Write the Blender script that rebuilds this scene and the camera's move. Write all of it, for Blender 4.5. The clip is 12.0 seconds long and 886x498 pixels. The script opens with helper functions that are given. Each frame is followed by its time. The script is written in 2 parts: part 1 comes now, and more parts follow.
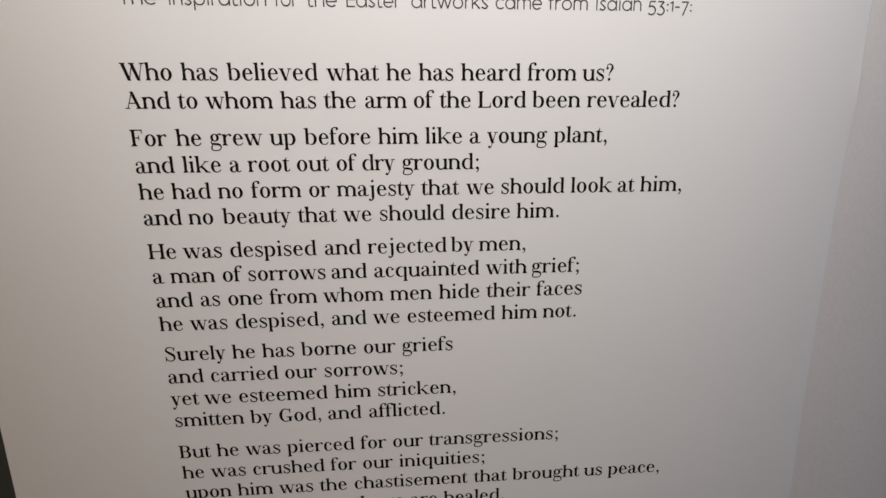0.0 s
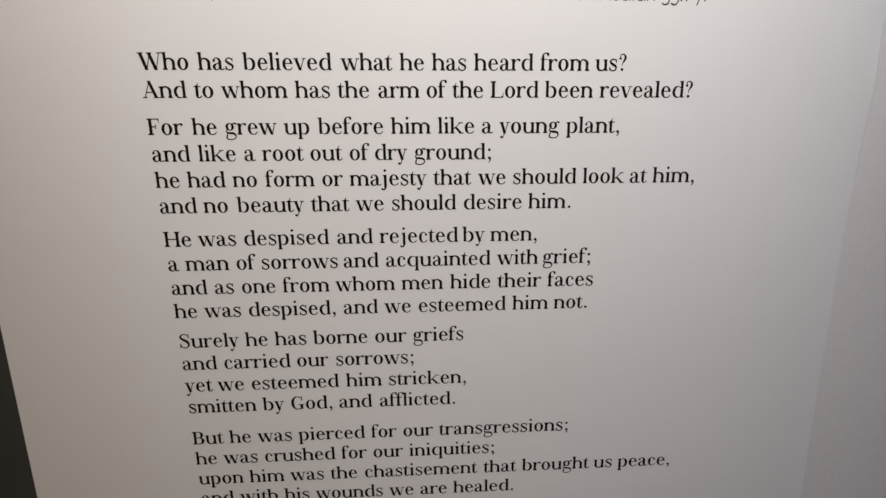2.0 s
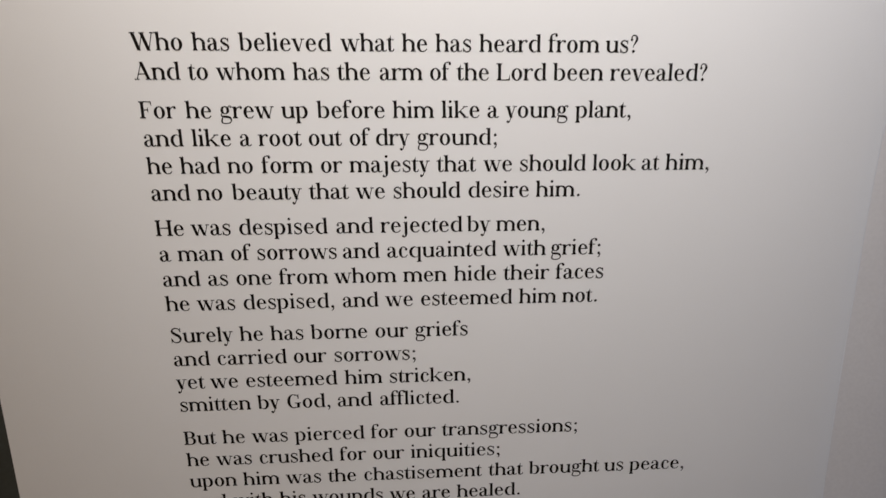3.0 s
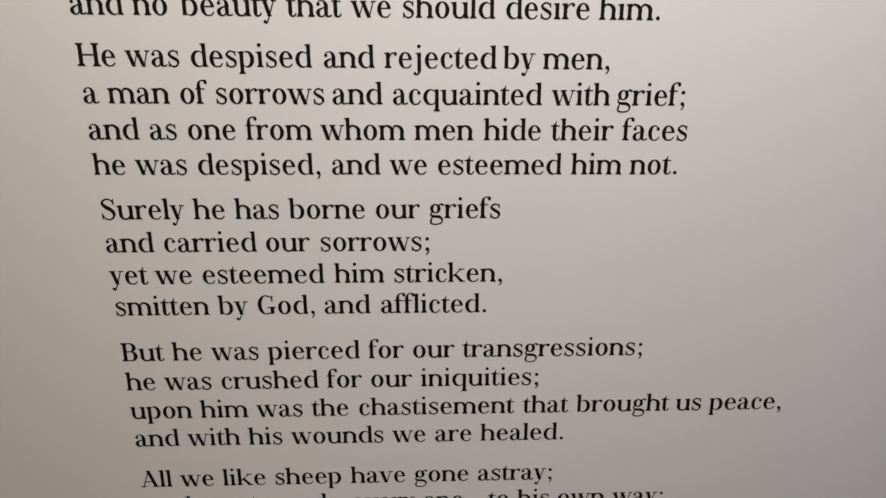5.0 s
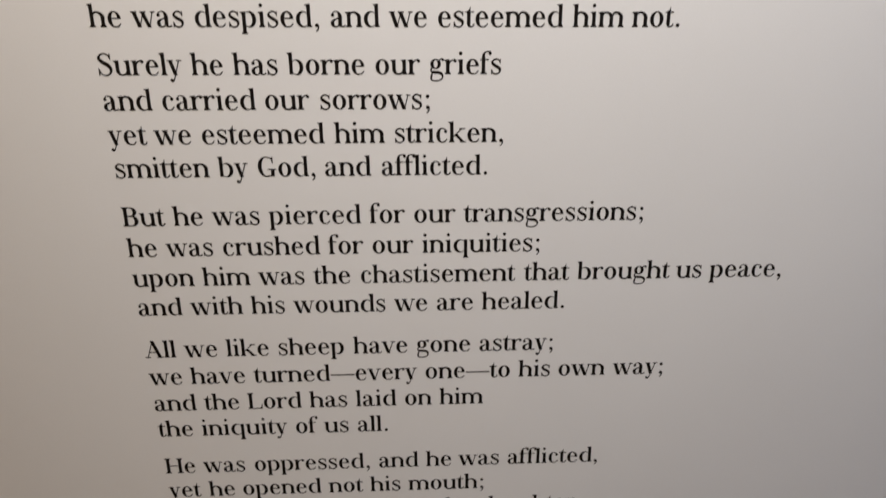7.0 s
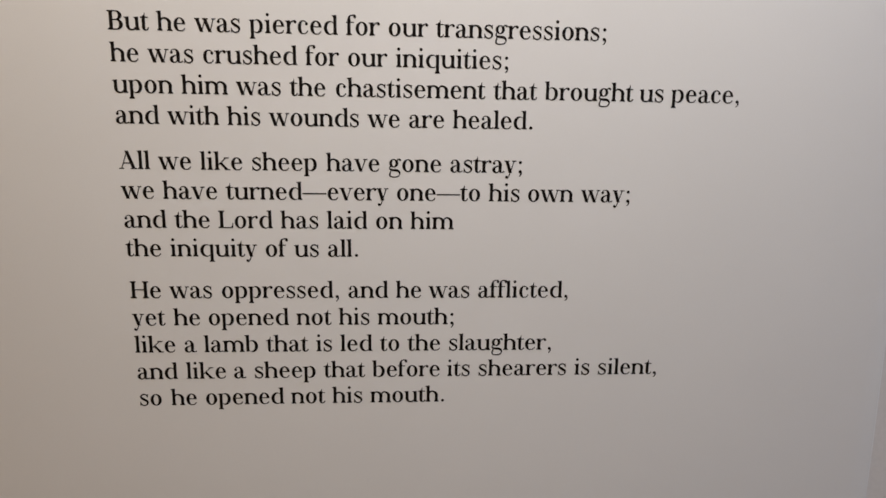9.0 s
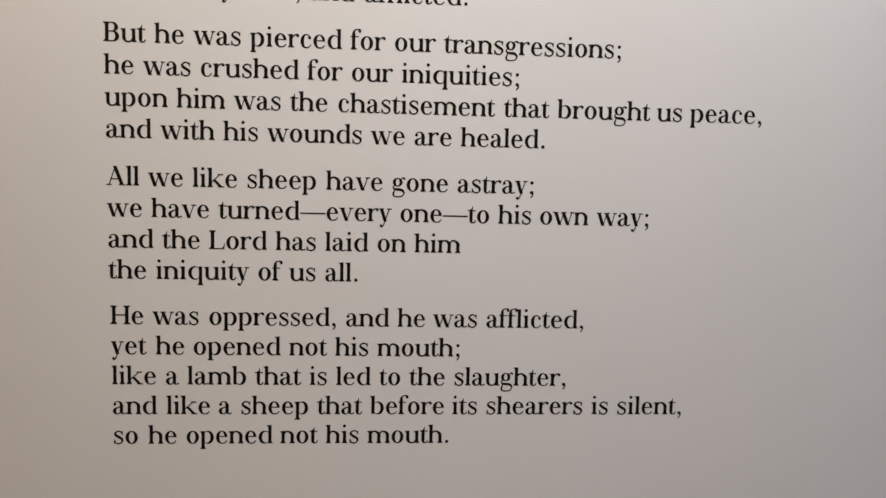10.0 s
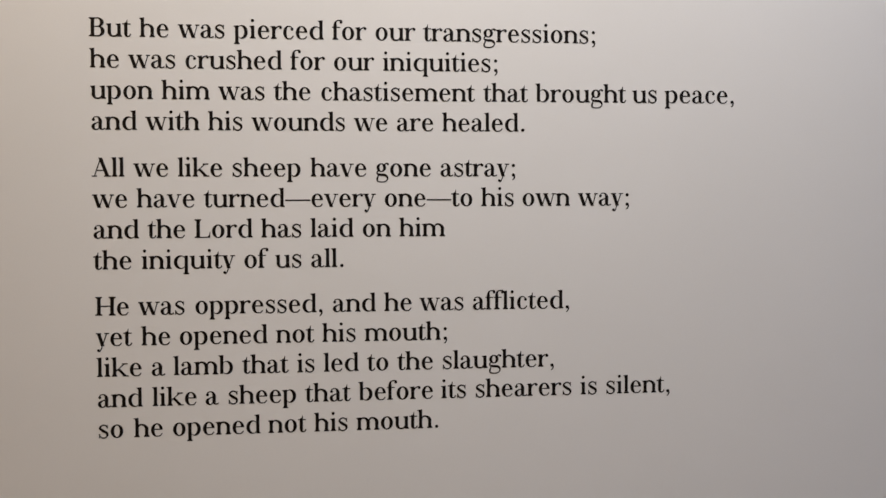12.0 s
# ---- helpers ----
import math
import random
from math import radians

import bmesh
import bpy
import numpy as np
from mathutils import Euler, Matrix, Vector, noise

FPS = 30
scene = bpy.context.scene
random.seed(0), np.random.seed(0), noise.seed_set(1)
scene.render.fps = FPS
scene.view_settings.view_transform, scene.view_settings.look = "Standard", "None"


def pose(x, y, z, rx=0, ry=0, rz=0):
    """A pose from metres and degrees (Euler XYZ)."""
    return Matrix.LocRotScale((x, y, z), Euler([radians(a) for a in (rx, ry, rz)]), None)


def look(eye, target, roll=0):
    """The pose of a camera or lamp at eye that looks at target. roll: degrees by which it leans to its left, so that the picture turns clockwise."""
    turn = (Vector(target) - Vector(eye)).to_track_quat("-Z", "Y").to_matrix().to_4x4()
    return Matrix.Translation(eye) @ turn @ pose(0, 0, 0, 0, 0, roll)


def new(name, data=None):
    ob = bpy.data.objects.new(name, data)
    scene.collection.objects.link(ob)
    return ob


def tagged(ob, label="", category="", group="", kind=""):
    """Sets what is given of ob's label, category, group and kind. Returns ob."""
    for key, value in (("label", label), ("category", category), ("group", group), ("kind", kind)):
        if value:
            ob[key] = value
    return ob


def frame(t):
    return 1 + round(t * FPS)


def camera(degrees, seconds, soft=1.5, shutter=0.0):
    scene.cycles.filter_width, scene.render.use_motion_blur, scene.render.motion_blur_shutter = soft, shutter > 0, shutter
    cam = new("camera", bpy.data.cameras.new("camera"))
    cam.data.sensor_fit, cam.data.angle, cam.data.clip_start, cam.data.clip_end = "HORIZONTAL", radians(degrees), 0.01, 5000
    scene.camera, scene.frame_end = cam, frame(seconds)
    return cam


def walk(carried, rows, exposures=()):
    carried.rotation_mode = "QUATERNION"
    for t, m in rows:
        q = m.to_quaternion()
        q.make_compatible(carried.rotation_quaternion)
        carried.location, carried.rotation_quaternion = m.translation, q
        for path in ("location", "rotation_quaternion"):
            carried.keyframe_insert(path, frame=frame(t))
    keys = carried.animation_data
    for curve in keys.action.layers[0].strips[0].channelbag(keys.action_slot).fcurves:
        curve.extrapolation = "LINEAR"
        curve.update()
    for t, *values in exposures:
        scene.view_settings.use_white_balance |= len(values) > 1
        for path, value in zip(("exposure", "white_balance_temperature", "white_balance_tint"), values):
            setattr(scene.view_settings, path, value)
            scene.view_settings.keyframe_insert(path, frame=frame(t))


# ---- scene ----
cam = camera(83.66, 12.0, soft=1.45, shutter=0.4)
# seconds, place in metres, turn in degrees
ROWS = [
    (0, 0.07572, -0.44844, 1.55991, 77.647, 0.861, -3.540),
    (0.5, 0.07790, -0.45166, 1.56102, 77.438, 0.133, -2.910),
    (1, 0.08271, -0.45340, 1.56027, 77.341, 0.698, -2.680),
    (1.5, 0.07640, -0.45356, 1.55369, 78.067, -0.232, -2.689),
    (2, 0.07214, -0.45235, 1.55170, 77.596, 0.698, -2.559),
    (2.5, 0.07101, -0.44793, 1.54931, 77.753, 1.129, -2.515),
    (2.7, 0.07165, -0.44556, 1.54404, 78.675, 0.834, -2.672),
    (4.3, 0.06110, -0.35944, 1.43983, 78.075, -0.160, -0.626),
    (4.5, 0.06276, -0.35040, 1.42660, 77.323, 0.286, -1.245),
    (5, 0.06234, -0.33882, 1.40951, 78.243, 0.029, -1.367),
    (5.5, 0.05987, -0.34233, 1.40265, 79.084, -0.188, -1.484),
    (6, 0.06334, -0.34188, 1.39648, 78.160, 0.688, -2.283),
    (6.5, 0.06030, -0.35017, 1.37745, 77.515, 0.892, -1.975),
    (7, 0.06033, -0.35701, 1.32388, 76.441, 0.366, -1.535),
    (7.2, 0.06124, -0.36048, 1.31408, 76.178, 0.289, -1.463),
    (8.8, 0.07011, -0.39717, 1.17369, 81.683, -1.408, -1.578),
    (9, 0.07596, -0.39897, 1.14731, 82.336, -0.773, -2.249),
    (9.5, 0.07858, -0.38370, 1.13760, 84.401, -0.396, -2.404),
    (10, 0.07354, -0.37291, 1.13241, 86.958, -1.327, -2.058),
    (10.5, 0.07058, -0.36709, 1.11021, 89.433, -1.883, -2.211),
    (11, 0.07338, -0.37303, 1.10226, 91.098, -1.482, -2.737),
    (11.5, 0.07782, -0.37506, 1.09469, 91.158, -0.838, -3.112),
    (12, 0.08053, -0.37782, 1.10375, 89.422, 0.196, -2.806),
]
# seconds, stops, white balance
EXPOSURES = ((0.0, 0.29, 6380, 11), (2.5, 0.34, 6350, 11), (4.5, 0.51, 6450, 10), (5.5, 0.61, 6500, 10), (7.0, 0.79, 6500, 10), (9.0, 1.07, 6500, 10), (10.0, 1.10, 6500, 10), (12.0, 1.11, 6500, 10))
walk(cam, [(t, pose(*p)) for t, *p in ROWS], EXPOSURES)
# ---- light: an unseen spotlight overhead; added fill lamps, cool at right, warm at left ----
world = bpy.data.worlds.new("room_air")
world.use_nodes = True
world.node_tree.nodes["Background"].inputs[0].default_value = (0.9, 0.95, 1.0, 1)
world.node_tree.nodes["Background"].inputs[1].default_value = 0.02
scene.world = world


def lamp(name, kind, power, colour, m, size):
    data = bpy.data.lights.new(name, kind)
    data.energy, data.color = power, colour
    if kind == "AREA":
        data.shape, data.size = "DISK", size
    else:
        data.shadow_soft_size = size
    ob = new(name, data)
    ob.matrix_world = m
    return ob


spot = lamp("picture_spotlight", "SPOT", 70, (1.0, 0.930, 0.872), look((0.155, -0.63, 2.66), (0.112, 0.0, 1.96)), 0.05)
# the narrow soft cone also stands in for the lens's darker edges
spot.data.spot_size, spot.data.spot_blend = radians(58.5), 1.0
# added fills, no known source: they tint the right cool, the left warm
lamp("side_fill", "AREA", 12.6, (0.70, 0.79, 1.0), look((1.75, -0.92, 2.66), (1.65, -0.62, 0.0)), 0.4)
lamp("side_fill", "AREA", 16, (1.0, 0.65, 0.30), look((-1.95, -1.12, 2.66), (-1.85, -0.82, 0.0)), 0.4)


# ---- materials ----
def material(name, colour, rough, grain=0.03, scale=400.0, stain=0.04, stain_scale=6.0, bump=0.02, specular=0.4):
    m = bpy.data.materials.new(name)
    m.use_nodes = True
    nt = m.node_tree
    b = nt.nodes["Principled BSDF"]
    b.inputs["Roughness"].default_value = rough
    b.inputs["Specular IOR Level"].default_value = specular
    where = nt.nodes.new("ShaderNodeTexCoord")
    fine, broad = nt.nodes.new("ShaderNodeTexNoise"), nt.nodes.new("ShaderNodeTexNoise")
    fine.inputs["Scale"].default_value, broad.inputs["Scale"].default_value = scale, stain_scale
    fine.inputs["Detail"].default_value, broad.inputs["Detail"].default_value = 3, 4
    for n in (fine, broad):
        nt.links.new(where.outputs["Object"], n.inputs["Vector"])
    value = None
    for n, amount in ((fine, grain), (broad, stain)):
        span = nt.nodes.new("ShaderNodeMapRange")
        span.inputs["From Min"].default_value, span.inputs["From Max"].default_value = 0.25, 0.75
        span.inputs["To Min"].default_value, span.inputs["To Max"].default_value = 1 - amount, 1 + amount
        nt.links.new(n.outputs["Fac"], span.inputs["Value"])
        if value is None:
            value = span.outputs["Result"]
        else:
            times = nt.nodes.new("ShaderNodeMath")
            times.operation = "MULTIPLY"
            nt.links.new(value, times.inputs[0])
            nt.links.new(span.outputs["Result"], times.inputs[1])
            value = times.outputs[0]
    tint = nt.nodes.new("ShaderNodeVectorMath")
    tint.operation = "SCALE"
    tint.inputs[0].default_value = colour
    nt.links.new(value, tint.inputs["Scale"])
    nt.links.new(tint.outputs[0], b.inputs["Base Color"])
    if bump:
        relief = nt.nodes.new("ShaderNodeBump")
        relief.inputs["Strength"].default_value, relief.inputs["Distance"].default_value = bump, 0.001
        nt.links.new(fine.outputs["Fac"], relief.inputs["Height"])
        nt.links.new(relief.outputs["Normal"], b.inputs["Normal"])
    return m


PRINT = material("matt_white_print_film", (0.765, 0.77, 0.762), 0.55, grain=0.012, scale=900, stain=0.012, stain_scale=7, bump=0.05)
INK = material("black_print_ink", (0.010, 0.0075, 0.007), 0.6, grain=0.1, scale=1500, stain=0.05, bump=0.0, specular=0.08)
GREY_INK = material("dark_grey_print_ink", (0.05, 0.048, 0.047), 0.5, grain=0.1, scale=1500, stain=0.05, bump=0.0, specular=0.3)
PALE = material("pale_wall_paint", (0.72, 0.703, 0.684), 0.8, grain=0.03, scale=260, stain=0.03, stain_scale=4, bump=0.15)
DARK = material("dark_grey_wall_paint", (0.054, 0.064, 0.068), 0.85, grain=0.08, scale=200, stain=0.08, stain_scale=5, bump=0.2)
FLOORING = material("pale_grey_vinyl", (0.24, 0.225, 0.205), 0.6, grain=0.08, scale=300, stain=0.1, stain_scale=5, bump=0.1)
CEIL = material("white_ceiling_paint", (0.78, 0.77, 0.75), 0.9, grain=0.02, scale=200, stain=0.03, bump=0.1)


# ---- mesh helpers ----
def mesh_object(name, verts, faces, mat, parent=None, label=""):
    data = bpy.data.meshes.new(name)
    data.from_pydata(verts, [], faces)
    data.materials.append(mat)
    data.update()
    ob = new(name, data)
    ob.parent = parent
    return tagged(ob, label)


def box(name, lo, hi, mat, parent=None, label="", bevel=0.0):
    bm = bmesh.new()
    bmesh.ops.create_cube(bm, size=1.0)
    for v in bm.verts:
        v.co = Vector([(a + b) / 2 + c * (b - a) for a, b, c in zip(lo, hi, v.co)])
    if bevel:
        bmesh.ops.bevel(bm, geom=list(bm.edges), offset=bevel, segments=3, affect="EDGES", profile=0.5)
    data = bpy.data.meshes.new(name)
    bm.to_mesh(data)
    bm.free()
    data.materials.append(mat)
    ob = new(name, data)
    ob.parent = parent
    return tagged(ob, label)


# ---- the room: a pale wall and a darker one meet behind the panel ----
LEFT, RIGHT, TOP = -0.322, 0.479, 2.0
H = 2.70
X0, X1, Y0, Y1 = -2.2, 2.6, -3.2, 0.0010
floor = tagged(box("floor", (X0 - 0.1, Y0 - 0.1, -0.1), (X1 + 0.1, 0.6, 0.0), FLOORING), "pale grey vinyl floor of the room", "floor", kind="structure")
ceiling = tagged(box("ceiling", (X0 - 0.1, Y0 - 0.1, H), (X1 + 0.1, 0.6, H + 0.1), CEIL), "plain white painted ceiling", "ceiling", kind="structure")
tagged(box("wall_pale", (0.06, Y1, 0.0), (X1, Y1 + 0.12, H), PALE), "pale painted wall behind the text panel", "wall", kind="structure")
tagged(box("wall_dark", (X0, 0.316, 0.0), (0.06, 0.436, H), DARK), "dark grey painted wall set back beside the panel", "wall", kind="structure")
tagged(box("wall_return", (0.062, Y1 + 0.122, 0.0), (0.18, 0.436, H), PALE), "short return of the pale wall", "wall", kind="structure")
tagged(box("wall_west", (X0 - 0.1, Y0, 0.0), (X0, 0.5, H), DARK), "dark grey painted side wall", "wall", kind="structure")
tagged(box("wall_east", (X1, Y0, 0.0), (X1 + 0.1, 0.5, H), PALE), "pale painted side wall", "wall", kind="structure")
tagged(box("wall_south", (X0, Y0 - 0.1, 0.0), (X1, Y0, H), PALE), "pale painted wall behind the viewer", "wall", kind="structure")

# ---- the panel ----
panel = tagged(new("display_panel"), "tall white printed text panel fixed flat to a wall", "display panel")


FEATHER, THICK = 0.016, 0.0008  # the right side thins out onto the wall over this width


def edge(z):
    """Where the right side of the sheet ends: cut by hand, not quite straight."""
    return RIGHT + 0.006 / (1 + math.exp((1.52 - z) / 0.03)) + 0.0005 * math.sin(23.0 * z)


def set_back(x, z):
    """How far the sheet lies behind its flat face; near one height it stands a little off the wall."""
    d = (x - edge(z) + FEATHER) / FEATHER
    if d <= 0.0:
        return 0.0
    lift = math.exp(-((z - 1.59) / 0.03) ** 2) * d * d
    return (THICK - 0.0001) * d * d * (3 - 2 * d) - 0.0018 * lift


def panel_sheet():
    """A sheet of stiff film, flat but for its right side."""
    nz, spans = 260, [i / 60 for i in range(60)] + [1 + i / 16 for i in range(17)]
    nx = len(spans) - 1
    verts, faces = [], []
    for side in (0, 1):
        for j in range(nz + 1):
            z = TOP * j / nz
            start = edge(z) - FEATHER
            for u in spans:
                x = LEFT + (start - LEFT) * u if u < 1 else start + FEATHER * (u - 1)
                y = set_back(x, z)
                verts.append((x, max(y + 0.0002, THICK) if side and y > 0 else y + side * THICK if y >= 0 else y + side * 0.0004, z))
    row = nx + 1
    n = row * (nz + 1)
    for j in range(nz):
        for i in range(nx):
            a = j * row + i
            faces.append((a, a + 1, a + row + 1, a + row))
            faces.append((n + a, n + a + row, n + a + row + 1, n + a + 1))
    ring = [i for i in range(nx)] + [j * row + nx for j in range(nz)] + [nz * row + i for i in range(nx, 0, -1)] + [j * row for j in range(nz, 0, -1)]
    for a, b in zip(ring, ring[1:] + ring[:1]):
        faces.append((a, n + a, n + b, b))
    sheet = mesh_object("sheet", verts, faces, PRINT, panel, "white matt printed sheet")
    for p in sheet.data.polygons[:2 * nx * nz]:
        p.use_smooth = p.center.x > RIGHT - 0.025


panel_sheet()
box("backing_board", (LEFT + 0.004, THICK + 0.0001, 0.0), (0.055, 0.0156, TOP - 0.004), PALE, panel, "pale rigid backing board")

# ---- lettering: a serif face with upright stress, drawn in units of the type size ----
EM = 0.0185
XH, ASC, CAP, DESC = 0.525, 0.778, 0.750, -0.230
S, T, O = 0.131, 0.044, 0.046  # stem, hairline, serif overhang
ADV = dict(a=.557, b=.621, c=.506, d=.631, e=.554, f=.355, g=.566, h=.633, i=.308, j=.358, k=.676, l=.274, m=.968, n=.625, o=.584, 
           p=.605, q=.658, r=.459, s=.466, t=.337, u=.637, v=.572, w=.853, y=.521, W=1.070, A=.757, F=.590, H=.805, S=.610, G=.781, B=.661, L=.647)
ADV.update({" ": 0.318, ",": 0.298, ".": 0.324, ";": 0.343, "?": 0.433, "\u2014": 1.016})


class Glyph:
    """Outlines of one character: lists of flat pieces, each a strip or a polygon."""

    def __init__(self, c):
        self.pieces, self.w = [], ADV[c]

    def poly(self, *points):
        self.pieces.append(("poly", list(points)))

    def rect(self, x0, z0, x1, z1):
        self.poly((x0, z0), (x1, z0), (x1, z1), (x0, z1))

    def strip(self, left, right):
        self.pieces.append(("strip", list(left), list(right)))

    def arc(self, cx, cz, rx, rz, a0=0.0, a1=360.0, side=None, cap=T, lean=0.0, n=40):
        """Part of a bowl between an outer and an inner ellipse: thick at the sides, thin above and below. lean: above 0 thins it
        at its left, below 0 at its right, where it joins a stem."""
        side = S * 1.06 if side is None else side
        n = max(6, int(n * abs(a1 - a0) / 360))
        outer, inner = [], []
        for k in range(n + 1):
            a = radians(a0 + (a1 - a0) * k / n)
            outer.append((cx + rx * math.cos(a), cz + rz * math.sin(a)))
            inner.append((cx - lean * side / 2 + (rx - side * (1 - abs(lean) / 2)) * math.cos(a), cz + (rz - cap) * math.sin(a)))
        self.strip(outer, inner)

    def pen(self, *knots, n=8):
        """A stroke through knots (x, z, width), smoothed."""
        k = [knots[0], *knots, knots[-1]]
        path = []
        for a, b, c, d in zip(k, k[1:], k[2:], k[3:]):
            for s in range(n):
                t = s / n
                path.append([0.5 * (2 * q + (r - p) * t + (2 * p - 5 * q + 4 * r - u) * t * t + (3 * q - p - 3 * r + u) * t ** 3) for p, q, r, u in zip(a, b, c, d)])
        path.append(list(knots[-1]))
        left, right = [], []
        for i, (x, z, w) in enumerate(path):
            (xa, za, _), (xb, zb, _) = path[max(0, i - 1)], path[min(len(path) - 1, i + 1)]
            d = math.hypot(xb - xa, zb - za) or 1.0
            nx, nz = -(zb - za) / d, (xb - xa) / d
            w += 0.004
            left.append((x + nx * w / 2, z + nz * w / 2))
            right.append((x - nx * w / 2, z - nz * w / 2))
        self.strip(left, right)

    def ball(self, x, z, r):
        self.poly(*[(x + r * math.cos(k * math.tau / 20), z + r * math.sin(k * math.tau / 20)) for k in range(20)])

    def slab(self, x, z, up=1, half=S / 2, lo=O, ro=O):
        """A bracketed foot (up=1) or head (up=-1) serif on a stem at x."""
        self.poly((x - half - lo, z), (x + half + ro, z), (x + half + ro, z + up * T), (x + half, z + up * T), (x - half, z + up * T), (x - half - lo, z + up * T))
        for side, over in ((-1, lo), (1, ro)):
            if over > 0.02:
                e = x + side * half
                self.poly((e, z + up * T), (e + side * over * 0.85, z + up * T), (e + side * over * 0.35, z + up * (T + 0.014)), (e, z + up * (T + 0.05)))

    def flag(self, x, z, half=S / 2, over=0.066):
        """The slanting head serif of small letters."""
        self.poly((x - half - over, z - 0.045), (x - half - over, z - 0.020), (x + half, z), (x + half, z - 0.12), (x - half, z - 0.12), (x - half - over * 0.4, z - 0.055))

    def stem(self, x, z0, z1, foot=True, flag=True, lo=O, ro=O):
        self.rect(x - S / 2, z0, x + S / 2, z1 - (0.03 if flag else 0.0))
        if foot:
            self.slab(x, z0, 1, S / 2, lo, ro)
        if flag:
            self.flag(x, z1)

    def arch(self, xa, xb, foot=True, lo=O * 0.9, ro=O):
        d = xb - xa
        self.pen((xa + S * 0.3, XH * 0.75, T * 1.1), (xa + d * 0.27, XH * 0.915, T * 1.35), (xa + d * 0.56, XH - 0.030, 0.066), (xa + d * 0.85, XH - 0.088, 0.102), (xb, XH * 0.66, S), (xb, XH * 0.5, S))
        self.rect(xb - S / 2, 0, xb + S / 2, XH * 0.52)
        if foot:
            self.slab(xb, 0, 1, S / 2, lo, ro)

    def diagonal(self, xa, za, xb, zb, width):
        """A straight stroke with level ends; width is taken level."""
        width += 0.005
        self.poly((xa - width / 2, za), (xa + width / 2, za), (xb + width / 2, zb), (xb - width / 2, zb))


B0 = 0.016  # side bearing of serifs
BR = 0.044  # side bearing of bowls


def draw(c):
    g = Glyph(c)
    w = g.w
    xl, xr = B0 + O + S / 2, w - B0 - O - S / 2
    mid = w / 2
    over = 0.012
    if c in "nhm":
        g.stem(xl, 0, ASC if c == "h" else XH, ro=O * 0.85)
        if c == "m":
            xm = (xl + xr) / 2
            g.arch(xl, xm, ro=O * 0.8)
            g.arch(xm, xr)
        else:
            g.arch(xl, xr)
    elif c == "u":
        xl += 0.006
        g.stem(xl, XH * 0.3, XH, foot=False)
        g.stem(xr, 0, XH, foot=False)
        g.slab(xr, 0, 1, S / 2, 0.0, O)
        g.pen((xl, XH * 0.34, S), (xl + 0.012, 0.13, S * 0.96), (xl + 0.075, 0.035, 0.072), (mid + 0.02, 0.018, 0.056), (xr - 0.10, 0.050, T * 1.3), (xr - S * 0.3, 0.135, T))
    elif c == "r":
        g.stem(xl, 0, XH, ro=O * 1.25)
        g.pen((xl + S * 0.3, XH * 0.62, T), (xl + 0.10, XH * 0.86, T * 1.1), (w - 0.10, XH - 0.012, 0.042), (w - 0.055, XH - 0.022, 0.045))
        g.ball(w - 0.058, XH - 0.062, 0.056)
    elif c == "o":
        g.arc(mid, XH / 2, mid - BR, XH / 2 + over)
    elif c in "ec":
        right = w - BR
        r = (right - BR) / 2
        cx = BR + r
        if c == "e":
            g.arc(cx, XH / 2, r, XH / 2 + over, 90, 292)
            g.arc(cx, XH / 2, r, XH / 2 + over, 8, 90, side=S * 0.92)
            g.rect(BR + S * 0.7, XH * 0.515, right - 0.004, XH * 0.515 + T)
            g.pen((cx + r * 0.30, -0.002 + T * 0.2, 0.040), (cx + r * 0.62, 0.045, 0.042), (right - 0.022, 0.125, T * 0.8))
        else:
            g.arc(cx, XH / 2, r, XH / 2 + over, 78, 292)
            g.pen((cx + r * 0.12, XH - 0.006, T * 1.1), (cx + r * 0.5, XH - 0.035, 0.036), (right - 0.05, XH - 0.095, 0.045))
            g.ball(right - 0.062, XH - 0.125, 0.060)
            g.pen((cx + r * 0.30, 0.004, 0.040), (cx + r * 0.66, 0.050, 0.040), (right - 0.004, 0.135, T * 0.8))
    elif c in "bp":
        if c == "b":
            g.rect(xl - S / 2, 0.015, xl + S / 2, ASC - 0.03)
            g.flag(xl, ASC)
        else:
            g.stem(xl, DESC, XH)
        right = w - BR
        rx = (right - xl + S * 0.22) / 2
        g.arc(right - rx, XH / 2, rx, XH / 2 + over, -148, 148, lean=0.7)
    elif c in "dq":
        if c == "d":
            g.stem(xr, 0, ASC, foot=False)
            g.slab(xr, 0, 1, S / 2, 0.0, O)
        else:
            g.rect(xr - S / 2, DESC, xr + S / 2, XH)
            g.slab(xr, DESC)
        rx = (xr + S * 0.22 - BR) / 2
        g.arc(BR + rx, XH / 2, rx, XH / 2 + over, 32, 328, lean=-0.7)
    elif c == "a":
        xs = w - 0.185
        g.pen((BR + 0.062, XH - 0.115, 0.042), (BR + 0.085, XH - 0.035, 0.036), (mid - 0.035, XH - 0.003, 0.036), (xs - 0.045, XH - 0.050, 0.082), (xs, XH - 0.16, S), (xs, XH * 0.45, S))
        g.ball(BR + 0.066, XH - 0.122, 0.058)
        g.rect(xs - S / 2, 0.09, xs + S / 2, XH * 0.5)
        g.pen((xs, 0.12, S), (xs + 0.020, 0.045, 0.080), (xs + 0.078, 0.020, 0.046), (w - 0.028, 0.040, T), (w - 0.006, 0.075, T * 0.8))
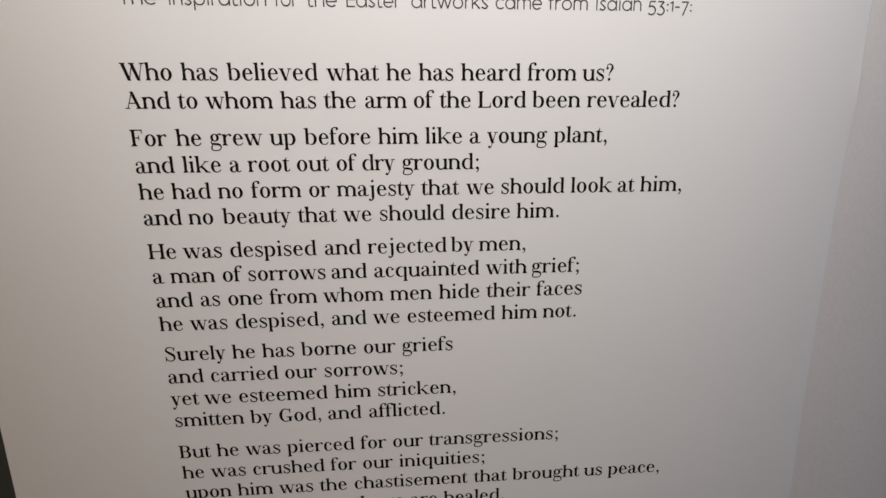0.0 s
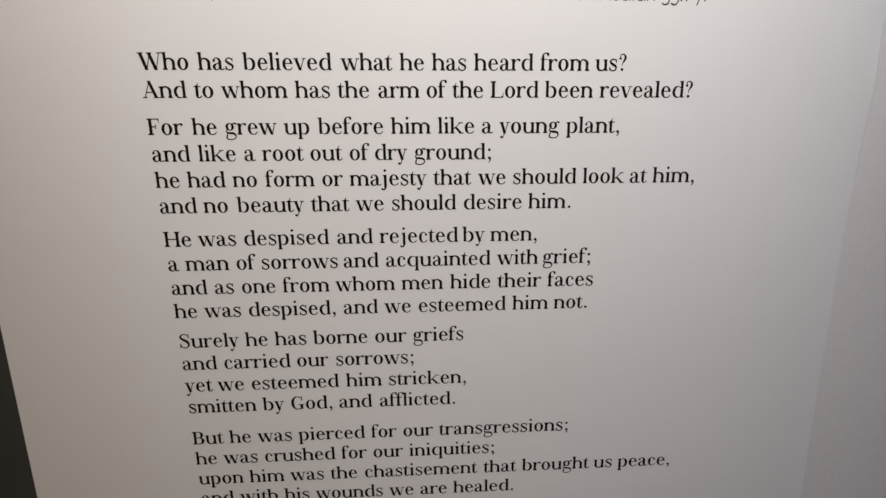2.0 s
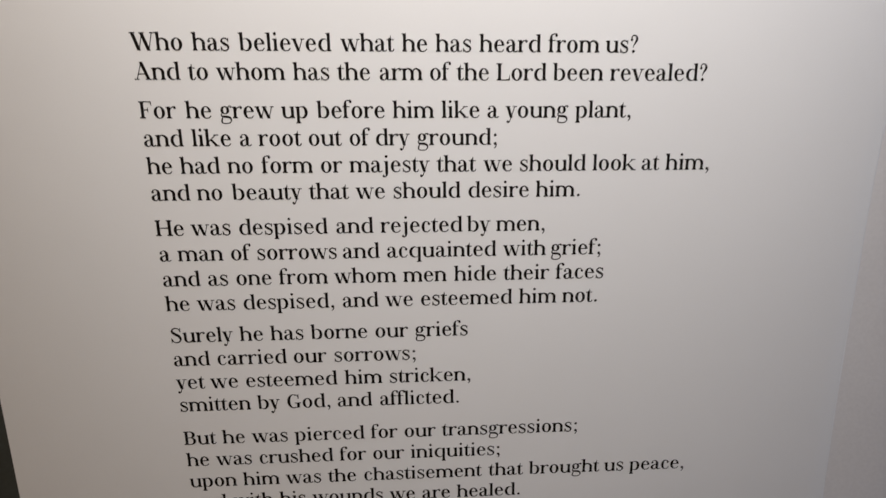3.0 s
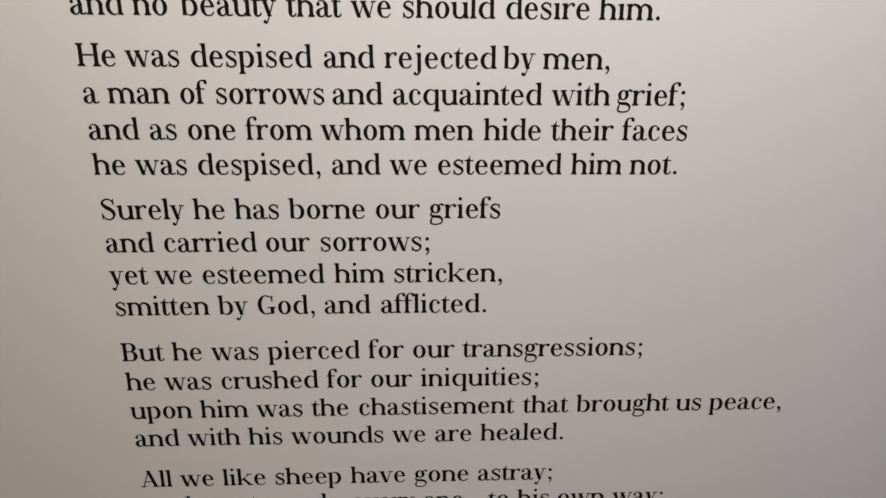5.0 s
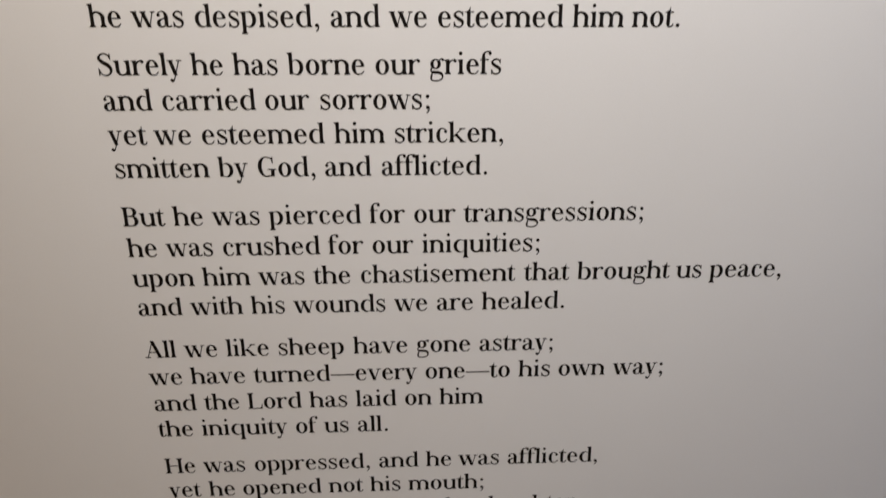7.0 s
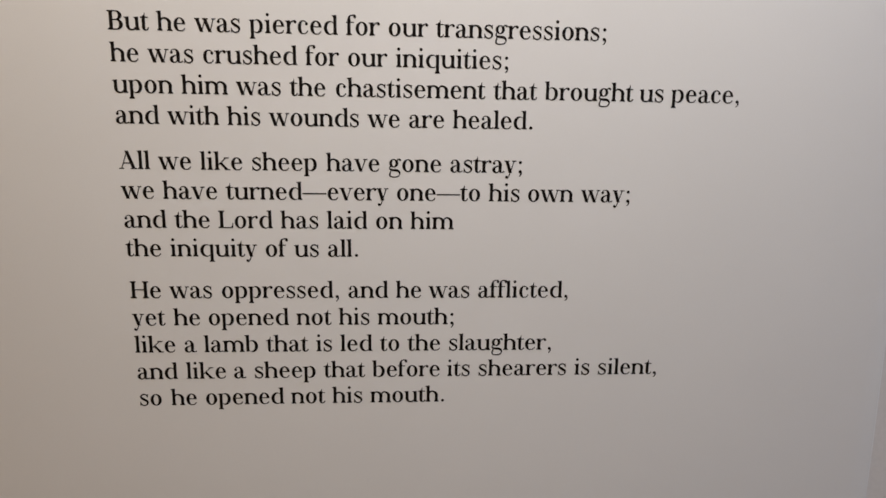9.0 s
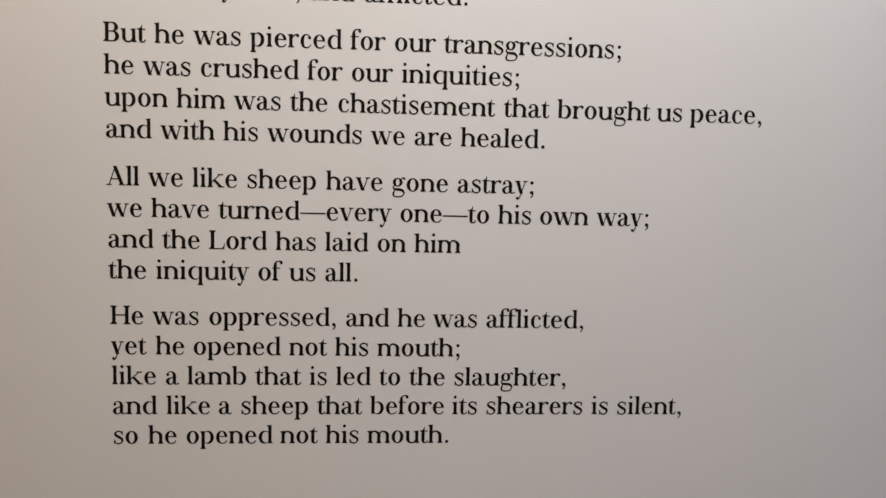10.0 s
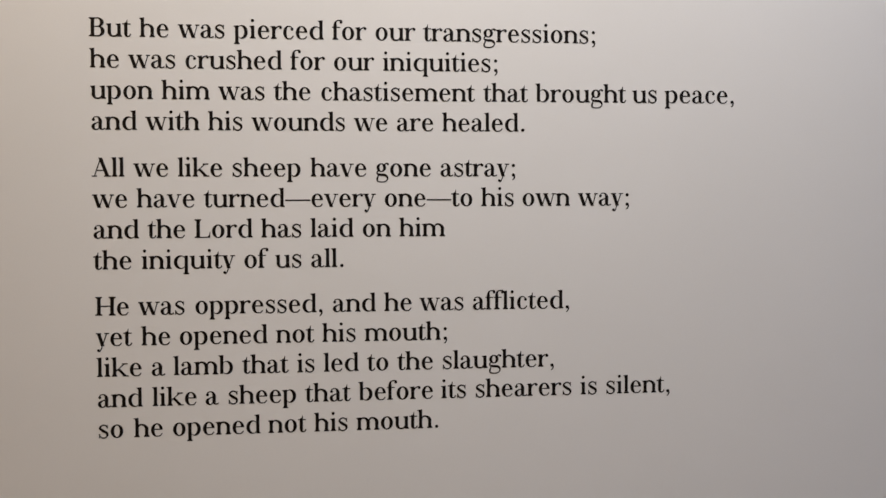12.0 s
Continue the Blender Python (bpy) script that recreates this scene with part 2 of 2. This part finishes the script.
        g.pen((xs - 0.01, XH * 0.585, T), (mid - 0.045, XH * 0.52, 0.042), (BR + 0.075, XH * 0.38, 0.096), (BR + 0.056, XH * 0.235, S), (BR + 0.092, 0.045, 0.088), (mid - 0.055, 0.008, 0.040), (xs - 0.075, 0.045, T), (xs - 0.02, 0.125, T))
    elif c == "g":
        g.arc(mid - 0.035, XH - 0.165, 0.195, 0.178, side=S * 0.92)
        g.pen((mid - 0.155, XH - 0.29, T), (mid - 0.205, XH * 0.33, T * 1.1), (mid - 0.195, XH * 0.21, 0.055), (mid - 0.07, XH * 0.135, 0.095), (mid + 0.09, XH * 0.115, 0.098), (w - 0.095, XH * 0.01, 0.085), (w - 0.062, -0.095, 0.052),
              (w - 0.14, -0.195, T), (mid - 0.02, -0.226, T), (mid - 0.18, -0.195, T * 1.2), (BR + 0.036, -0.105, 0.070), (BR + 0.065, -0.015, 0.052), (mid - 0.155, 0.060, T))
        g.pen((mid + 0.10, XH - 0.055, T), (mid + 0.155, XH + 0.002, T), (w - 0.055, XH + 0.012, T))
        g.ball(w - 0.052, XH - 0.022, 0.046)
    elif c == "s":
        a, b = BR + 0.005, w - BR
        g.pen((b - 0.040, XH - 0.125, T), (b - 0.075, XH - 0.045, T * 1.1), (mid, XH - 0.001, T * 1.2), (a + 0.075, XH - 0.055, 0.060), (a + 0.052, XH * 0.735, 0.088), (mid - 0.02, XH * 0.56, 0.108), (b - 0.070, XH * 0.40, 0.100), (b - 0.042, XH * 0.235, 0.080), (b - 0.085, 0.040, 0.050), (mid - 0.01, 0.002, T * 1.2), (a + 0.070, 0.050, T * 1.1), (a + 0.020, 0.160, T))
        g.poly((b - 0.018, XH + 0.008), (b - 0.046, XH + 0.008), (b - 0.060, XH - 0.060), (b - 0.048, XH - 0.165), (b - 0.022, XH - 0.165))
        g.poly((a + 0.002, -0.008), (a + 0.030, -0.008), (a + 0.050, 0.060), (a + 0.032, 0.180), (a + 0.004, 0.180))
    elif c == "t":
        x = 0.135
        g.rect(x - S / 2, 0.10, x + S / 2, XH)
        g.poly((x - S / 2, XH - 0.01), (x + S / 2, XH - 0.01), (x + S / 2, XH + 0.155), (x + S / 2 - 0.024, XH + 0.155), (x + S / 2 - 0.050, XH + 0.06), (x - S / 2, XH + 0.012))
        g.rect(0.0, XH - T, w - 0.015, XH)
        g.pen((x, 0.13, S), (x + 0.012, 0.050, 0.092), (x + 0.075, 0.012, 0.050), (w - 0.045, 0.045, T), (w - 0.012, 0.115, T * 0.9))
    elif c == "f":
        x = xl - 0.004
        g.rect(x - S / 2, 0, x + S / 2, ASC - 0.18)
        g.slab(x, 0, 1, S / 2, O, O * 1.35)
        g.rect(B0 - 0.012, XH - T, w - 0.03, XH)
        g.pen((x, ASC - 0.22, S), (x + 0.012, ASC - 0.09, 0.088), (x + 0.080, ASC - 0.008, 0.042), (w - 0.005, ASC + 0.004, T * 1.2), (w + 0.035, ASC - 0.030, T * 1.2))
        g.ball(w + 0.012, ASC - 0.062, 0.056)
    elif c == "i":
        g.stem(mid, 0, XH)
        g.ball(mid - 0.008, ASC - 0.055, 0.064)
    elif c == "l":
        g.stem(mid, 0, ASC)
    elif c == "j":
        x = mid + 0.03
        g.rect(x - S / 2, -0.08, x + S / 2, XH - 0.03)
        g.flag(x, XH)
        g.ball(x - 0.008, ASC - 0.055, 0.064)
        g.pen((x, -0.04, S), (x - 0.012, -0.14, 0.080), (x - 0.085, -0.215, T * 1.1), (x - 0.155, -0.205, T))
        g.ball(x - 0.155, -0.172, 0.052)
    elif c == "k":
        g.stem(xl, 0, ASC, ro=O * 0.8)
        g.diagonal(xl + S * 0.2, XH * 0.34, w - 0.16, XH - 0.01, 0.050)
        g.diagonal(xl + 0.15, XH * 0.57, w - 0.115, 0.0, 0.135)
        g.rect(w - 0.26, XH - T, w - 0.04, XH)
        g.rect(w - 0.235, 0, w - 0.004, T)
    elif c in "vwy":
        half = 0.132
        if c == "w":
            xs = [0.100, 0.100 + (w - 0.185) * 0.265, mid + 0.020, 0.100 + (w - 0.185) * 0.775, w - 0.085]
            g.diagonal(xs[0], XH, xs[1], -0.008, half)
            g.diagonal(xs[1], -0.008, xs[2], XH, 0.036)
            g.diagonal(xs[2] - 0.045, XH, xs[3], -0.008, half)
            g.diagonal(xs[3], -0.008, xs[4], XH, 0.036)
            g.rect(0.0, XH - T, 0.215, XH)
            g.rect(mid - 0.105, XH - T, mid + 0.115, XH)
            g.rect(w - 0.165, XH - T, w, XH)
        else:
            low = mid + 0.010
            g.diagonal(0.105, XH, low, 0.0 if c == "y" else -0.008, half)
            g.rect(0.0, XH - T, 0.220, XH)
            g.rect(w - 0.185, XH - T, w, XH)
            if c == "v":
                g.diagonal(low, -0.008, w - 0.090, XH, 0.036)
            else:
                g.diagonal(low - 0.068, -0.145, w - 0.090, XH, 0.038)
                g.pen((low - 0.062, -0.12, 0.040), (low - 0.110, -0.205, 0.042), (low - 0.165, -0.215, T * 1.1))
                g.ball(low - 0.170, -0.172, 0.054)
    elif c == "W":
        xs = [0.120, 0.120 + (w - 0.215) * 0.285, mid + 0.020, 0.120 + (w - 0.215) * 0.775, w - 0.095]
        g.diagonal(xs[0], CAP, xs[1], -0.01, 0.148)
        g.diagonal(xs[1], -0.01, xs[2], CAP, 0.036)
        g.diagonal(xs[2] - 0.045, CAP, xs[3], -0.01, 0.148)
        g.diagonal(xs[3], -0.01, xs[4], CAP, 0.036)
        g.rect(0.0, CAP - T, 0.255, CAP)
        g.rect(mid - 0.13, CAP - T, mid + 0.12, CAP)
        g.rect(w - 0.20, CAP - T, w, CAP)
    elif c == "A":
        top = mid - 0.005
        g.diagonal(top - 0.012, CAP, 0.105, 0, 0.038)
        g.diagonal(top - 0.035, CAP + 0.008, w - 0.135, 0, 0.140)
        g.rect(0.18, CAP * 0.30, w - 0.22, CAP * 0.30 + T)
        g.rect(0.0, 0, 0.215, T)
        g.rect(w - 0.275, 0, w - 0.005, T)
    elif c in "FHBL":
        x = 0.145
        half = S * 0.53
        g.rect(x - half, 0, x + half, CAP)
        g.slab(x, CAP, -1, half, 0.070, 0.055)
        g.slab(x, 0, 1, half, 0.070, 0.060 if c in "FH" else 0.02)
        if c == "H":
            xb = w - 0.145
            g.rect(xb - half, 0, xb + half, CAP)
            g.slab(xb, CAP, -1, half, 0.060, 0.070)
            g.slab(xb, 0, 1, half, 0.060, 0.070)
            g.rect(x, CAP * 0.5 - T / 2, xb, CAP * 0.5 + T / 2)
        elif c == "F":
            g.rect(x, CAP - T, w - 0.035, CAP)
            g.poly((w - 0.035, CAP), (w - 0.130, CAP - T), (w - 0.072, CAP - 0.085), (w - 0.052, CAP - 0.20), (w - 0.026, CAP - 0.20))
            g.rect(x, CAP * 0.50 - T / 2, w - 0.20, CAP * 0.50 + T / 2)
            g.poly((w - 0.19, CAP * 0.50 + 0.11), (w - 0.212, CAP * 0.50 + 0.11), (w - 0.245, CAP * 0.5), (w - 0.212, CAP * 0.50 - 0.11), (w - 0.19, CAP * 0.50 - 0.11))
        elif c == "L":
            g.rect(x, 0, w - 0.030, T)
            g.poly((w - 0.030, 0), (w - 0.135, T), (w - 0.070, 0.10), (w - 0.046, 0.235), (w - 0.018, 0.235))
        else:
            m = CAP * 0.525
            g.rect(x, CAP - T, x + 0.20, CAP)
            g.rect(x, m - T / 2, x + 0.22, m + T / 2)
            g.rect(x, 0, x + 0.22, T)
            r1, r2 = (CAP - m + T / 2) / 2, (m + T / 2) / 2
            g.arc(x + 0.20, CAP - r1, w - BR - 0.035 - x - 0.20, r1, -90, 90, side=S * 1.1)
            g.arc(x + 0.22, r2, w - BR - x - 0.22, r2, -90, 90, side=S * 1.15)
    elif c == "S":
        a, b = 0.060, w - 0.050
        g.pen((b - 0.045, CAP - 0.17, T), (b - 0.105, CAP - 0.055, T), (mid + 0.01, CAP - 0.004, T * 1.15), (a + 0.115, CAP - 0.055, 0.060), (a + 0.062, CAP * 0.765, 0.100), (mid - 0.06, CAP * 0.605, 0.130), (b - 0.135, CAP * 0.455, 0.135), (b - 0.055, CAP * 0.27, 0.105), (b - 0.105, 0.060, 0.060), (mid, 0.002, T * 1.15), (a + 0.095, 0.060, T), (a + 0.022, 0.215, T))
        g.poly((b - 0.022, CAP + 0.012), (b - 0.050, CAP + 0.012), (b - 0.075, CAP - 0.085), (b - 0.055, CAP - 0.225), (b - 0.026, CAP - 0.225))
        g.poly((a, -0.012), (a + 0.030, -0.012), (a + 0.062, 0.09), (a + 0.034, 0.245), (a + 0.004, 0.245))
    elif c == "G":
        r = (w - 0.16 - 0.055) / 2 + 0.035
        cx = 0.055 + r
        g.arc(cx, CAP / 2, r, CAP / 2 + 0.012, 62, 298, side=S * 1.15)
        g.pen((cx + r * 0.40, CAP - 0.030, T * 1.1), (cx + r * 0.68, CAP - 0.09, T), (w - 0.165, CAP - 0.23, T))
        g.poly((w - 0.142, CAP + 0.010), (w - 0.166, CAP + 0.010), (w - 0.20, CAP - 0.09), (w - 0.172, CAP - 0.245), (w - 0.145, CAP - 0.245))
        g.pen((cx + r * 0.42, 0.026, T * 1.1), (cx + r * 0.72, 0.075, 0.040), (w - 0.185, 0.155, T))
        g.rect(w - 0.245, 0.02, w - 0.245 + S * 1.08, CAP * 0.40)
        g.rect(w - 0.36, CAP * 0.40 - T, w - 0.035, CAP * 0.40)
    elif c in ".,;?":
        x = mid
        if c == "?":
            g.pen((0.100, CAP - 0.180, 0.045), (0.115, CAP - 0.050, 0.036), (mid - 0.01, CAP - 0.003, T * 1.15), (w - 0.115, CAP - 0.055, 0.075), (w - 0.092, CAP - 0.185, 0.105), (w - 0.155, CAP - 0.315, 0.075), (mid - 0.012, CAP - 0.440, 0.036), (mid - 0.016, CAP - 0.520, T))
            g.ball(0.108, CAP - 0.195, 0.058)
            x = mid - 0.014
        g.ball(x, 0.060, 0.068)
        if c == ";":
            g.ball(x, XH - 0.075, 0.068)
        if c in ",;":
            g.pen((x + 0.035, 0.060, 0.066), (x + 0.052, -0.015, 0.052), (x + 0.010, -0.105, T), (x - 0.045, -0.150, T * 0.7))
    elif c == "\u2014":
        g.rect(0.0, XH * 0.455, w, XH * 0.455 + 0.058)
    return g


FACE = {c: draw(c) for c in ADV if c != " "}


def lettering(text, x, z, stretch=1.0, spaces=()):
    """One printed line that begins at x on the baseline z. spaces: what is added before a word, by its number."""
    verts, faces = [], []
    pen, word = 0.0, 0
    rise = (0.019 if z < 1.36 else 0.034) * (1.36 - z) + max(0.0, 1.03 - z) * 0.035
    for i, c in enumerate(text):
        if c != " " and i and text[i - 1] == " ":
            word += 1
            pen += dict(spaces).get(word, 0.0)
        if c != " ":
            for k, piece in enumerate(FACE[c].pieces):
                y = -0.00012 - 0.000006 * k
                base = len(verts)
                if piece[0] == "poly":
                    verts += [(x + (pen + px) * EM * stretch, y, z + pz * EM + rise * ((pen + px) * EM - 0.17)) for px, pz in piece[1]]
                    faces.append(tuple(range(base, base + len(piece[1]))))
                else:
                    for (ax, az), (bx, bz) in zip(piece[1], piece[2]):
                        verts.append((x + (pen + ax) * EM * stretch, y, z + az * EM + rise * ((pen + ax) * EM - 0.17)))
                        verts.append((x + (pen + bx) * EM * stretch, y, z + bz * EM + rise * ((pen + bx) * EM - 0.17)))
                    faces += [(base + 2 * m, base + 2 * m + 1, base + 2 * m + 3, base + 2 * m + 2) for m in range(len(piece[1]) - 1)]
        pen += ADV[c]
    return mesh_object("text_line", verts, faces, INK, panel, 'black serif lettering: "%s"' % text)


PITCH = 0.0228
# baseline of each stanza; its lines with their fit and the word spaces that are set wider (+) or closer (-)
STANZAS = [
    (1.6115, [
        ("Who has believed what he has heard from us?", 1.0009, {1: 0.05, 2: 0.06, 3: 0.08, 4: 0.02, 7: -0.01, 8: -0.06}),
        ("And to whom has the arm of the Lord been revealed?", 1.0014, {1: 0.01, 3: 0.02, 4: -0.01, 5: 0.03, 6: -0.04, 7: -0.01, 8: -0.02, 9: -0.04, 10: -0.02}),
    ]),
    (1.5580, [
        ("For he grew up before him like a young plant,", 1.0026, {1: 0.08, 4: 0.04, 7: -0.03}),
        ("and like a root out of dry ground;", 0.9980, {1: 0.04, 4: -0.03, 6: -0.04}),
        ("he had no form or majesty that we should look at him,", 0.9991, {3: 0.04, 7: 0.03, 8: -0.03, 9: -0.03, 10: -0.07, 11: -0.03}),
        ("and no beauty that we should desire him.", 1.0045, {1: -0.03, 2: 0.08, 7: -0.04}),
    ]),
    (1.4591, [
        ("He was despised and rejected by men,", 1.0016, {1: -0.03, 3: 0.04, 5: -0.12, 6: -0.05}),
        ("a man of sorrows and acquainted with grief;", 0.9995, {3: -0.02, 4: -0.10, 7: -0.11}),
        ("and as one from whom men hide their faces", 0.9998, {4: -0.03, 6: 0.03}),
        ("he was despised, and we esteemed him not.", 0.9977, {7: -0.04}),
    ]),
    (1.3607, [
        ("Surely he has borne our griefs", 1.0019, {}),
        ("and carried our sorrows;", 0.9998, {2: -0.03, 3: 0.03}),
        ("yet we esteemed him stricken,", 1.0031, {1: -0.05, 3: 0.04}),
        ("smitten by God, and afflicted.", 0.9989, {3: -0.04, 4: 0.04}),
    ]),
    (1.2578, [
        ("But he was pierced for our transgressions;", 0.9990, {6: -0.01}),
        ("he was crushed for our iniquities;", 0.9977, {}),
        ("upon him was the chastisement that brought us peace,", 1.0006, {4: 0.03, 5: 0.03, 7: -0.06, 8: -0.03}),
        ("and with his wounds we are healed.", 0.9984, {}),
    ]),
    (1.1550, [
        ("All we like sheep have gone astray;", 0.9979, {4: 0.03}),
        ("we have turned\u2014every one\u2014to his own way;", 0.9985, {5: -0.03}),
        ("and the Lord has laid on him", 0.9991, {}),
        ("the iniquity of us all.", 1.0032, {}),
    ]),
    (1.0526, [
        ("He was oppressed, and he was afflicted,", 0.9933, {2: 0.03, 5: -0.04}),
        ("yet he opened not his mouth;", 0.9973, {1: 0.04, 2: -0.03}),
        ("like a lamb that is led to the slaughter,", 0.9971, {}),
        ("and like a sheep that before its shearers is silent,", 0.9933, {1: 0.03, 2: -0.04, 3: 0.03, 6: -0.05}),
        ("so he opened not his mouth.", 0.9944, {1: 0.05, 3: -0.03}),
    ]),
]
for top, lines in STANZAS:
    for n, (text, fit_width, spaces) in enumerate(lines):
        pitch = PITCH - (0.0002 if top < 1.1 else 0.0)
        inset = 0.0007 if top < 1.1 else 0.0
        lettering(text, inset - 0.1620 - 0.0089 * (top - n * pitch - 1.35), top - n * pitch, fit_width, spaces)


# ---- the heading above: a thin sans of one stroke weight, with hanging figures ----
HEM, HW = 0.0164, 0.066
HX, HCAP = 0.50, 0.72
SANS_W = dict(T=.50, E=.50, I=.24, h=.52, e=.56, i=.22, n=.52, s=.42, p=.60, r=.34, a=.60, t=.34, o=.60, f=.32, w=.74, k=.48, c=.52, m=.82)
SANS_W.update({"5": .50, "3": .48, "1": .26, "7": .46, ":": .22, "-": .34})


def draw_sans(c):
    g = Glyph("o")
    g.w = w = SANS_W[c]
    a, half = 0.075, HX / 2

    def line(*points):
        g.pen(*[(x, z, HW) for x, z in points])

    def straight(x0, z0, x1, z1):
        d = math.hypot(x1 - x0, z1 - z0)
        nx, nz = -(z1 - z0) / d * HW / 2, (x1 - x0) / d * HW / 2
        g.poly((x0 + nx, z0 + nz), (x0 - nx, z0 - nz), (x1 - nx, z1 - nz), (x1 + nx, z1 + nz))

    def ring(cx, cz, r, a0=0, a1=360):
        g.arc(cx, cz, r, r, a0, a1, side=HW, cap=HW, n=48)

    def hump(x0, x1):
        r = (x1 - x0) / 2
        g.arc(x0 + r, HX - r - HW / 2 + 0.02, r + HW / 2, r + HW / 2, 0, 180, side=HW, cap=HW)
        straight(x1, 0, x1, HX - r - HW / 2 + 0.02)

    if c == "T":
        straight(w / 2, 0, w / 2, HCAP)
        straight(0.02, HCAP - HW / 2, w - 0.02, HCAP - HW / 2)
    elif c == "E":
        straight(a, 0, a, HCAP)
        for z in (HW / 2, HCAP / 2, HCAP - HW / 2):
            straight(a, z, w - 0.04, z)
    elif c == "I":
        straight(w / 2, 0, w / 2, HCAP)
    elif c in "hn":
        straight(a, 0, a, HX if c == "n" else 0.76)
        hump(a, w - a)
    elif c == "m":
        straight(a, 0, a, HX)
        hump(a, w / 2)
        hump(w / 2, w - a)
    elif c == "i":
        straight(w / 2, 0, w / 2, HX)
        g.ball(w / 2, HX + 0.15, 0.045)
    elif c == "r":
        straight(a, 0, a, HX)
        line((a, HX * 0.6), (a + 0.06, HX - 0.07), (a + 0.15, HX - 0.025), (w - 0.02, HX - 0.035))
    elif c == "o":
        ring(w / 2, half, half + 0.01)
    elif c == "c":
        ring(0.05 + half, half, half + 0.01, 45, 315)
    elif c == "e":
        ring(w / 2, half, half + 0.01, 0, 318)
        straight(0.07, half, w - 0.045, half)
    elif c == "a":
        ring(w / 2 - 0.015, half, half + 0.01)
        straight(w - a, 0, w - a, HX)
    elif c == "p":
        ring(w / 2 + 0.015, half, half + 0.01)
        straight(a, -0.24, a, HX)
    elif c == "s":
        line((w - 0.07, HX - 0.07), (w / 2, HX - 0.02), (0.09, HX - 0.11), (w / 2, half + 0.01), (w - 0.08, 0.125), (w / 2, 0.02), (0.05, 0.09))
    elif c == "t":
        straight(0.12, 0.10, 0.12, 0.66)
        line((0.12, 0.12), (0.15, 0.035), (0.22, 0.02), (w - 0.03, 0.04))
        straight(0.02, HX - 0.03, w - 0.03, HX - 0.03)
    elif c == "f":
        straight(0.12, 0, 0.12, 0.62)
        line((0.12, 0.60), (0.14, 0.70), (0.21, 0.74), (w - 0.01, 0.73))
        straight(0.02, HX - 0.03, w - 0.04, HX - 0.03)
    elif c == "w":
        for x0, z0, x1, z1 in ((0.03, HX, 0.21, 0), (0.21, 0, w / 2, HX), (w / 2, HX, w - 0.21, 0), (w - 0.21, 0, w - 0.03, HX)):
            straight(x0, z0, x1, z1)
    elif c == "k":
        straight(a, 0, a, 0.76)
        straight(a, 0.20, w - 0.06, HX)
        straight(a + 0.12, 0.27, w - 0.04, 0)
    elif c == "1":
        straight(w - 0.09, 0, w - 0.09, HX)
        straight(w - 0.09, HX - 0.03, 0.03, HX - 0.10)
    elif c == "7":
        straight(0.04, HX - 0.03, w - 0.04, HX - 0.03)
        straight(w - 0.06, HX - 0.03, 0.14, -0.19)
    elif c == "5":
        straight(0.12, HX - 0.03, w - 0.06, HX - 0.03)
        straight(0.13, HX - 0.03, 0.10, 0.19)
        line((0.10, 0.20), (0.20, 0.255), (w - 0.13, 0.20), (w - 0.06, 0.05), (w - 0.12, -0.10), (0.22, -0.165), (0.05, -0.10))
    elif c == "3":
        straight(0.06, HX - 0.03, w - 0.09, HX - 0.03)
        straight(w - 0.09, HX - 0.03, 0.20, 0.235)
        line((0.18, 0.235), (w - 0.17, 0.20), (w - 0.06, 0.04), (w - 0.13, -0.11), (0.22, -0.165), (0.04, -0.10))
    elif c == ":":
        g.ball(w / 2, 0.05, 0.047)
        g.ball(w / 2, 0.33, 0.047)
    elif c == "-":
        straight(0.05, 0.22, w - 0.05, 0.22)
    return g


def heading(words, z):
    """The heading: each word between its two ends; the line falls a little to its right."""
    verts, faces = [], []

    def put(x, pz, y):
        verts.append((x, y, z + pz * HEM - 0.012 * (x - 0.08) - 0.003 * max(0.0, x - 0.15) ** 1.5))

    for text, x0, x1 in words:
        pen, placed = 0.0, []
        for c in text:
            g = draw_sans(c)
            placed.append((pen, g))
            pen += g.w
        points = [start + p[0] for start, g in placed for piece in g.pieces for run in piece[1:] for p in run]
        lo = min(points)
        scale = (x1 - x0) / (max(points) - lo)
        for start, g in placed:
            for k, piece in enumerate(g.pieces):
                y, base = -0.00012 - 0.000006 * k, len(verts)
                if piece[0] == "poly":
                    for px, pz in piece[1]:
                        put(x0 + (start + px - lo) * scale, pz, y)
                    faces.append(tuple(range(base, len(verts))))
                else:
                    for (ax, az), (bx, bz) in zip(piece[1], piece[2]):
                        put(x0 + (start + ax - lo) * scale, az, y)
                        put(x0 + (start + bx - lo) * scale, bz, y)
                    faces += [(base + 2 * m, base + 2 * m + 1, base + 2 * m + 3, base + 2 * m + 2) for m in range(len(piece[1]) - 1)]
    return mesh_object("heading_line", verts, faces, GREY_INK, panel, 'thin grey sans heading: "%s"' % " ".join(w[0] for w in words))


heading((("The", -0.1575, -0.1269), ("inspiration", -0.1180, -0.0403), ("for", -0.0335, -0.0150), ("the", -0.0075, 0.0173), ("Easter", 0.0249, 0.0696),
         ("artworks", 0.0786, 0.1433), ("came", 0.1496, 0.1893), ("from", 0.1950, 0.2289), ("Isaiah", 0.2363, 0.2759), ("53:1-7:", 0.2819, 0.3207)), 1.6687)
